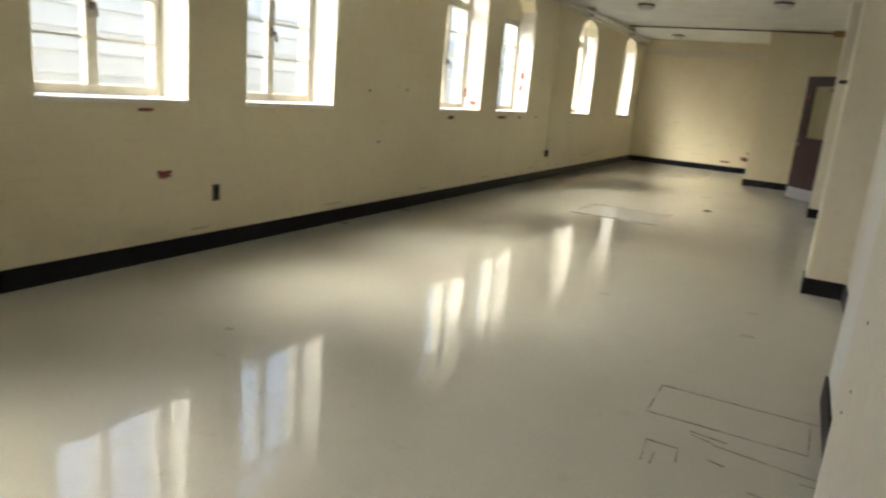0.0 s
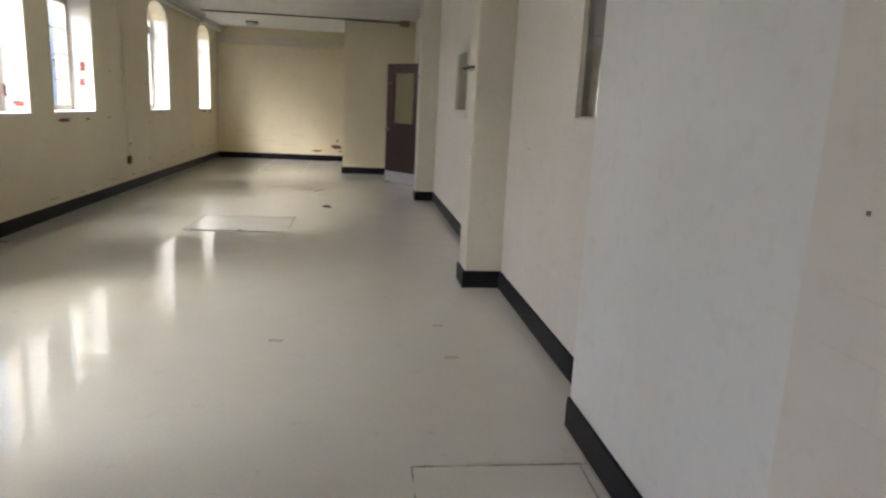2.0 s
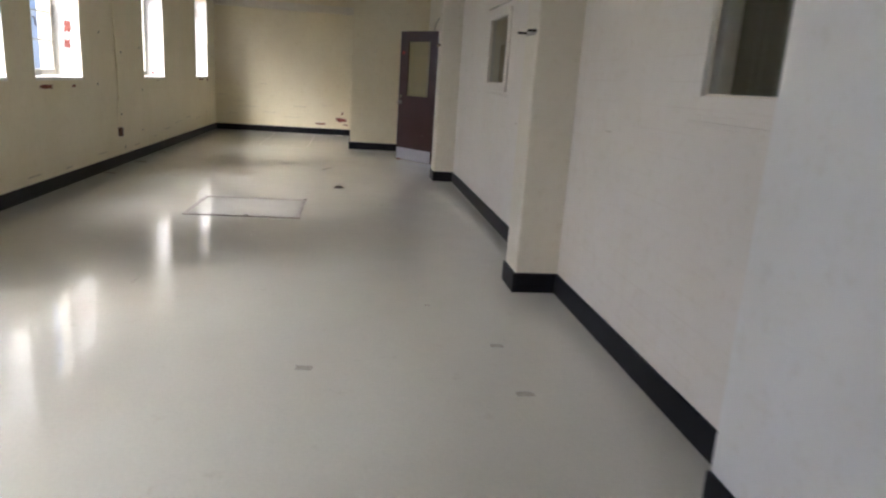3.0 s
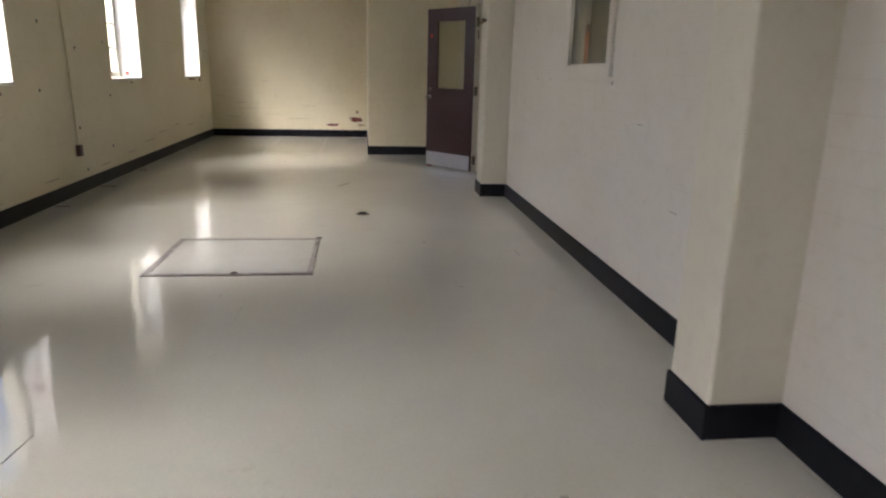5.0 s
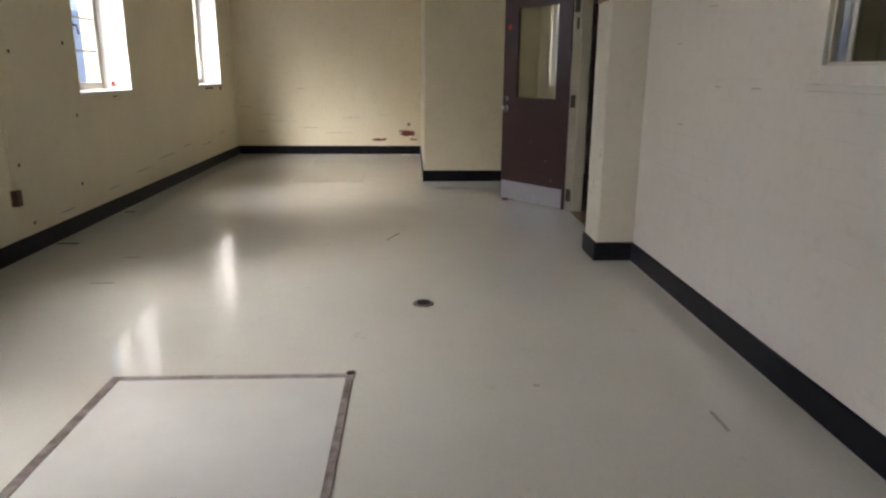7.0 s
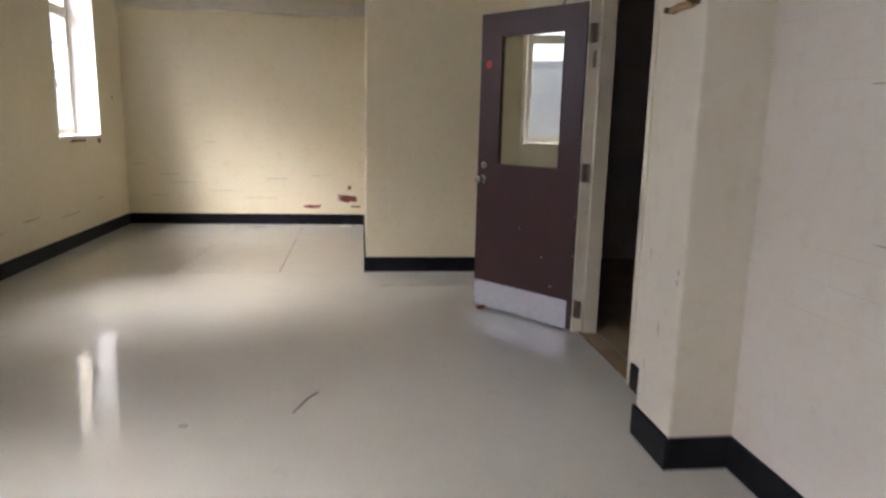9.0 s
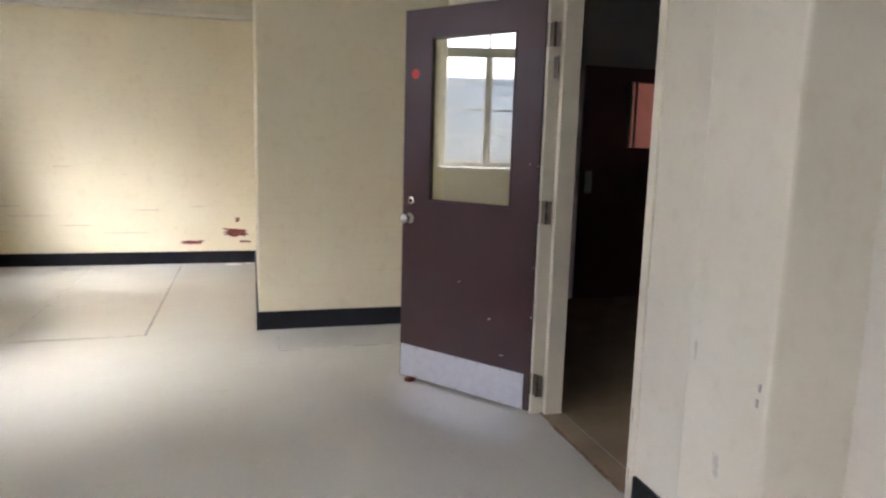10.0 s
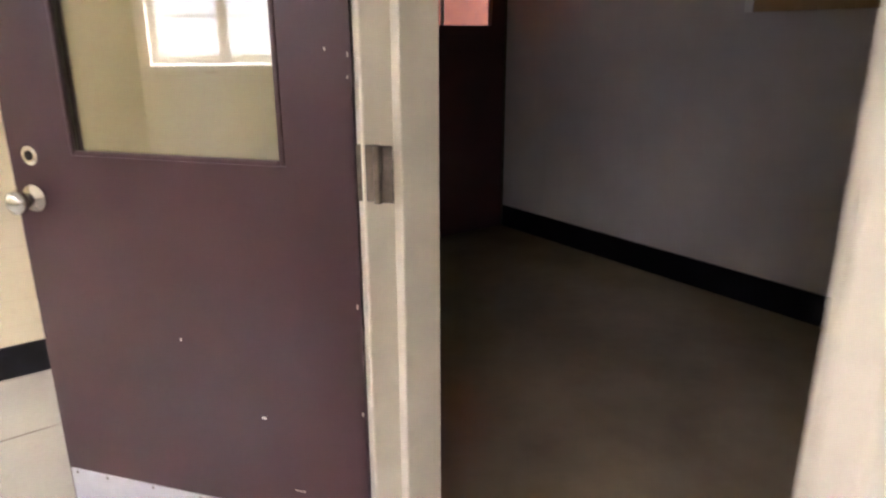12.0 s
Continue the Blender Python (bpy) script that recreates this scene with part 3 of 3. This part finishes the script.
for a, c in SEAMS:
    wide = a == (-1.87, 8.40)
    strip("floor_seam", a, c, 0.018 if wide else 0.007, 0.0022, M_HATCHRIM if wide else M_SEAM, "dirty seam line in the vinyl floor")

for a, c in (((-2.013, 1.827), (-2.010, 1.62)), ((-1.861, 1.566), (-1.862, 1.31)), ((-2.35, 0.20), (-2.37, 0.02)), ((-0.39, -3.06), (-0.30, -3.085)), ((0.02, -3.215), (0.095, -3.21))):
    strip("floor_scratch", a, c, 0.0045, 0.0018, M_SEAM, "thin dark scratch in the vinyl floor", "floor mark")

rnd = random.Random(4)


def flake(name, at, w, h, face, material, label, category, t=0.003, rag=0.3, kind="structure"):
    """face: w (on the west wall), e (on an east wall), n (on a north wall), up (on the floor)."""
    bm = blob(w, h, t, rnd, rag=rag)
    turn = {"w": Matrix.Rotation(radians(90), 4, "Z"), "e": Matrix.Rotation(radians(-90), 4, "Z"), "n": Matrix.Identity(4), "s": Matrix.Rotation(radians(180), 4, "Z"), "up": Matrix.Rotation(radians(-90), 4, "X")}[face]
    ob = finish(name, bm, material)
    ob.matrix_basis = Matrix.Translation(at) @ turn
    return tagged(ob, label, category, kind=kind)


STAIN = dirt_strip("floor_stain", (0.22, 0.19, 0.15), (0.42, 0.39, 0.32), 25, 0.3, 0.7)
for x, y, w, h in ((-1.259, -1.21, 0.085, 0.05), (-0.301, -0.92, 0.075, 0.045), (-0.289, -1.467, 0.085, 0.05), (-2.687, -3.405, 0.05, 0.04), (-1.924, 5.354, 0.04, 0.03), (-0.495, -3.36, 0.010, 0.12), (-0.104, 2.576, 0.02, 0.17), (-3.2, 4.4, 0.14, 0.02), (-3.25, 5.0, 0.12, 0.02), (-0.6, -0.3, 0.03, 0.02), (-0.75, 2.9, 0.03, 0.02), (-0.62, 1.8, 0.03, 0.02)):
    flake("floor_stain", (x, y, 0.0), w, h, "up", STAIN, "small dull stain on the vinyl floor", "stain", 0.0018)
crack = tube([(-1.47, 5.46, 0.002), (-1.445, 5.53, 0.002), (-1.415, 5.62, 0.002), (-1.37, 5.69, 0.002)], 0.0035, 6)
tagged(finish("loose_wire", crack, M_DARKPIPE), "short bent piece of dark wire on the floor", "wire")

flake("debris", (-1.36, 11.08, 0.0), 0.16, 0.05, "up", M_REVEAL, "white scrap of fallen paint below the broken bricks", "debris", 0.008, 0.5)
flake("debris", (-1.20, 11.12, 0.0), 0.06, 0.03, "up", M_REVEAL, "white scrap of fallen paint below the broken bricks", "debris", 0.006, 0.5)

# ---- wall damage ----
for y, z, w, h in ((-2.85, 1.03, 0.14, 0.028), (-2.71, 0.597, 0.13, 0.06), (1.45, 1.0, 0.18, 0.05), (2.99, 1.01, 0.36, 0.045), (3.65, 1.01, 0.1, 0.03), (9.8, 1.05, 0.45, 0.03), (10.36, 1.04, 0.10, 0.06), (6.8, 1.045, 0.1, 0.015)):
    flake("exposed_brick", (LX + 0.001, y, z), w, h, "w", M_BRICK, "ragged patch of exposed red brick in the paint", "wall damage", rag=0.45)
for x, z, w, h in ((-1.77, 0.232, 0.28, 0.045), (-1.33, 0.337, 0.28, 0.10), (-1.31, 0.474, 0.05, 0.06), (-1.24, 0.235, 0.14, 0.025)):
    flake("exposed_brick", (x, Y1 - 0.001, z), w, h, "n", M_BRICK, "ragged patch of exposed red brick in the paint", "wall damage", rag=0.45)
for y, x, z, w, h in ((3.904, -4.12, 1.62, 0.09, 0.14), (3.904, -4.13, 1.44, 0.08, 0.12), (2.235, -4.10, 1.18, 0.14, 0.07), (7.206, -4.17, 1.15, 0.06, 0.06), (2.235, -4.22, 1.30, 0.04, 0.15)):
    flake("exposed_brick", (x, y - 0.001, z), w, h, "n", M_BRICK, "ragged patch of exposed red brick in the window reveal", "wall damage", rag=0.5)
for y, z in ((10.835, 1.51), (5.19, 1.40), (5.946, 1.482), (6.034, 0.921), (5.113, 0.636), (5.976, 0.369), (5.204, 0.208), (4.35, 1.02), (-0.3, 1.25), (0.4, 1.28), (-0.1, 0.75), (4.45, 1.6)):
    flake("wall_hole", (LX + 0.001, y, z), 0.028, 0.028, "w", M_HOLE, "small dark screw hole in the painted wall", "wall damage", 0.002)
bare = flake("bare_plaster", (0.0195, -4.32, 1.365), 0.56, 0.105, "e", M_PLASTER, "bare grey plaster patch with screw holes", "wall damage", 0.0015, 0.05)
for y, z in ((-4.0, 1.37), (-4.18, 1.41), (-4.14, 1.335), (-3.91, 1.19), (-4.05, 0.87), (-4.045, 0.69), (-3.96, 0.60)):
    flake("wall_hole", (0.0185, y, z), 0.005, 0.008, "e", M_HOLE, "small dark screw hole in the painted wall", "wall damage", 0.002)
for y, z in ((4.87, 0.78), (4.875, 0.74)):
    flake("wall_chip", (0.018, y, z), 0.008, 0.022, "e", M_PLASTER, "chip in the pier's paint", "wall damage", 0.002)

SCUFF = dirt_strip("wall_scuff", (0.30, 0.24, 0.16), (0.62, 0.56, 0.42), 30, 0.3, 0.7, 0.6)
for y, z, w in ((7.3, 0.30, 0.5), (8.0, 0.36, 0.6), (8.7, 0.40, 0.4), (9.5, 0.34, 0.5), (10.3, 0.42, 0.3), (6.6, 0.24, 0.3), (4.4, 0.22, 0.35), (2.6, 0.20, 0.3), (0.9, 0.19, 0.25), (-0.8, 0.19, 0.3), (-2.4, 0.18, 0.2), (5.7, 0.2, 0.3), (3.4, 0.18, 0.2)):
    flake("wall_scuff", (LX + 0.001, y, z), w, 0.014, "w", SCUFF, "thin brown scuff along the painted wall", "wall damage", 0.0015, 0.6)
for x, z, w in ((-3.5, 0.62, 0.3), (-3.3, 0.52, 0.5), (-2.9, 0.42, 0.35), (-2.4, 0.34, 0.5), (-3.6, 0.36, 0.3), (-2.2, 0.58, 0.3), (-3.0, 1.02, 0.2), (-1.7, 0.62, 0.2), (-3.85, 0.74, 0.2)):
    flake("wall_scuff", (x, Y1 - 0.001, z), w, 0.008, "n", SCUFF, "thin brown crack line along a brick course", "wall damage", 0.0012, 0.6)
for x, z, h in ((-0.92, 1.6, 0.12), (-0.92, 1.1, 0.22), (-0.92, 0.6, 0.3), (-0.72, 1.7, 0.14), (-0.72, 1.05, 0.2), (-0.55, 0.45, 0.2), (-0.92, 2.1, 0.2)):
    flake("wall_scuff", (x, 8.409, z), 0.006, h, "n", M_REVEAL, "thin pale upright crack in the painted block", "wall damage", 0.0012, 0.5)
for y, z, w in ((3.35, 1.22, 0.12), (3.75, 1.22, 0.08), (4.3, 1.45, 0.1), (1.5, 1.0, 0.1), (-0.6, 1.1, 0.1), (4.2, 1.0, 0.12), (3.9, 1.62, 0.14), (1.0, 0.62, 0.1)):
    flake("wall_scuff", (RX - 0.001, y, z), w, 0.006, "e", SCUFF, "thin crack along a block joint", "wall damage", 0.0012, 0.6)

SMEAR = dirt_strip("grey_smear", (0.50, 0.47, 0.41), (0.70, 0.66, 0.56), 30, 0.3, 0.7, 0.6)
for y, z, w, h in ((5.0, 0.52, 0.03, 0.07), (5.10, 0.34, 0.02, 0.05), (5.12, 0.8, 0.012, 0.06)):
    flake("wall_scuff", (0.0175, y, z), w, h, "e", SMEAR, "grey-brown smear on the pier", "wall damage", 0.001, 0.6)
for z, h in ((0.12, 0.05), (0.36, 0.06)):
    flake("wall_scuff", (0.2075, 5.70, z), 0.006, h, "e", SCUFF, "dark chip in the door frame paint", "wall damage", 0.001, 0.6)
RUST = dirt_strip("rusty_dirt", (0.13, 0.06, 0.035), (0.34, 0.26, 0.19), 30, 0.35, 0.75, 0.7)
for x, y, w, h in ((0.235, 6.15, 0.02, 0.75), (0.27, 5.78, 0.05, 0.06)):
    flake("floor_stain", (x, y, 0.0), w, h, "up", RUST, "rusty brown dirt on the floor at the doorway", "stain", 0.0075 if x > 0.23 else 0.002, 0.6)
for x, y, w in ((-3.93, -0.7, 0.10), (-3.92, 0.4, 0.12), (-3.9, 1.3, 0.10), (-3.9, 4.3, 0.14), (-3.88, 5.4, 0.18), (-3.9, 6.6, 0.10)):
    flake("debris", (x, y, 0.0), w, 0.03, "up", M_HINGE, "dark scrap of loose vinyl beside the baseboard", "debris", 0.006, 0.5)

# ---- fittings ----
sock = thing("socket_box", "brown recessed wall socket without its cover", "socket", (LX, -2.25, 0.43))
part("socket_plate", boxes(((0.0, -0.036, -0.062), (0.006, 0.036, 0.062)), bevel=0.002), M_BROWN, sock)
part("socket_opening", boxes(((0.004, -0.02, -0.045), (0.008, 0.02, 0.045))), M_HOLE, sock)
cond = thing("wall_conduit", "thin painted conduit dropping to a small box", "conduit", (LX, 4.99, 0.0))
part("conduit_pipe", tube([(0.014, -0.09, 2.8), (0.014, -0.06, 1.7), (0.014, -0.01, 1.2), (0.014, 0.0, 0.45)], 0.010), M_WALL_Y, cond)
part("outlet_box", boxes(((0.0, -0.032, 0.37), (0.045, 0.032, 0.48)), bevel=0.004), M_BROWN, cond)

hk = thing("wall_bracket", "worn wooden peg bar with dark metal ends on a pier", "bracket", (0.018, 4.99, 1.75))
part("peg_bar", tube([(-0.016, 0.09, 0.0), (-0.020, 0.02, 0.004), (-0.016, -0.08, 0.0)], 0.013), M_TAN, hk)
part("peg_end", cyl(bmesh.new(), (0.0, -0.09, 0.008), (-0.045, -0.09, 0.016), 0.013), M_HINGE, hk)
part("peg_end", cyl(bmesh.new(), (0.0, 0.10, 0.0), (-0.04, 0.10, 0.002), 0.011), M_HINGE, hk)
hk = thing("wall_pins", "two dark pins with a pale tape between them", "bracket", (0.0, 0.0, 1.632))
part("pin", cyl(bmesh.new(), (0.01, 0.03, 0.0), (-0.055, 0.03, 0.0), 0.007), M_HOLE, hk)
part("pin", cyl(bmesh.new(), (0.01, 0.28, 0.0), (-0.055, 0.28, 0.0), 0.007), M_HOLE, hk)
part("tape", boxes(((-0.0025, 0.05, -0.02), (0.0, 0.27, 0.018))), M_PLASTER, hk, "strip of grey tape")
setting("trim_pier_line", boxes(((0.012, -0.004, 1.622), (RX, 0.0, 1.634))), M_TRIM, "faint raised line across the pier", "trim")

pr = thing("ceiling_pipe", "painted heating pipes along the window wall", "pipe", (LX, 0, CZ))
part("pipe", tube([(0.10, Y0 + 0.05, -0.10), (0.10, Y1 - 0.15, -0.12)], 0.035, 16), M_PIPE, pr, smooth=True)
part("pipe", tube([(0.20, Y0 + 0.05, -0.07), (0.20, Y1 - 0.15, -0.09)], 0.022, 12), M_PIPE, pr, smooth=True)
for y in (-6, -3, 0, 3, 6, 9):
    part("pipe_clip", boxes(((0.055, y, -0.16), (0.235, y + 0.03, 0.0)), bevel=0.004), M_PIPE, pr)
cc = thing("ceiling_conduit", "dark conduit crossing under the ceiling to a box", "conduit", (0, 8.30, CZ))
part("conduit_pipe", tube([(-3.7, 0.0, -0.035), (-1.2, 0.0, -0.035), (0.02, 0.0, -0.045)], 0.013), M_DARKPIPE, cc)
part("junction_box", boxes(((-0.10, -0.06, -0.10), (0.08, 0.06, 0.0)), bevel=0.006), M_TAN, cc)
for x, y in ((-3.05, 10.0), (-0.81, 5.1), (-2.8, 5.5), (-2.0, 1.0)):
    lp = thing("ceiling_light", "unlit round opal ceiling light", "light", (x, y, CZ), "ceiling lights")
    part("lamp_base", lathe([(0.13, 0.0), (0.13, -0.03), (0.10, -0.035)], 24), M_HINGE, lp)
    part("lamp_bowl", lathe([(0.125, -0.03), (0.12, -0.06), (0.09, -0.09), (0.04, -0.105)], 24), M_LAMP, lp, smooth=True)
dc = thing("door_cable", "loose dark cable over the door head", "cable", (0.2, 6.7, 2.1))
part("cable_run", tube([(-0.02, 0.5, -0.02), (-0.03, 0.3, 0.06), (-0.03, 0.1, 0.10), (-0.03, -0.2, 0.12), (0.01, -0.5, 0.14)], 0.006), M_DARKPIPE, dc)

# ---- outside ----
setting("ground", boxes(((-400, -400, -0.6), (400, 400, -0.5))), M_GROUND, "grey paved yard outside the windows", "ground")
nh = thing("neighbour_building", "pale grey clapboard building across a narrow yard", "building", (-8.2, 0, -0.5))
for k in range(11):
    bm = boxes(((-0.25, -22, k * 0.27), (0.0, 28, k * 0.27 + 0.268)))
    for v in bm.verts:
        if v.co.x > -0.1 and v.co.z > k * 0.27 + 0.1:
            v.co.x -= 0.03
    part("siding_board", bm, M_SIDING, nh)
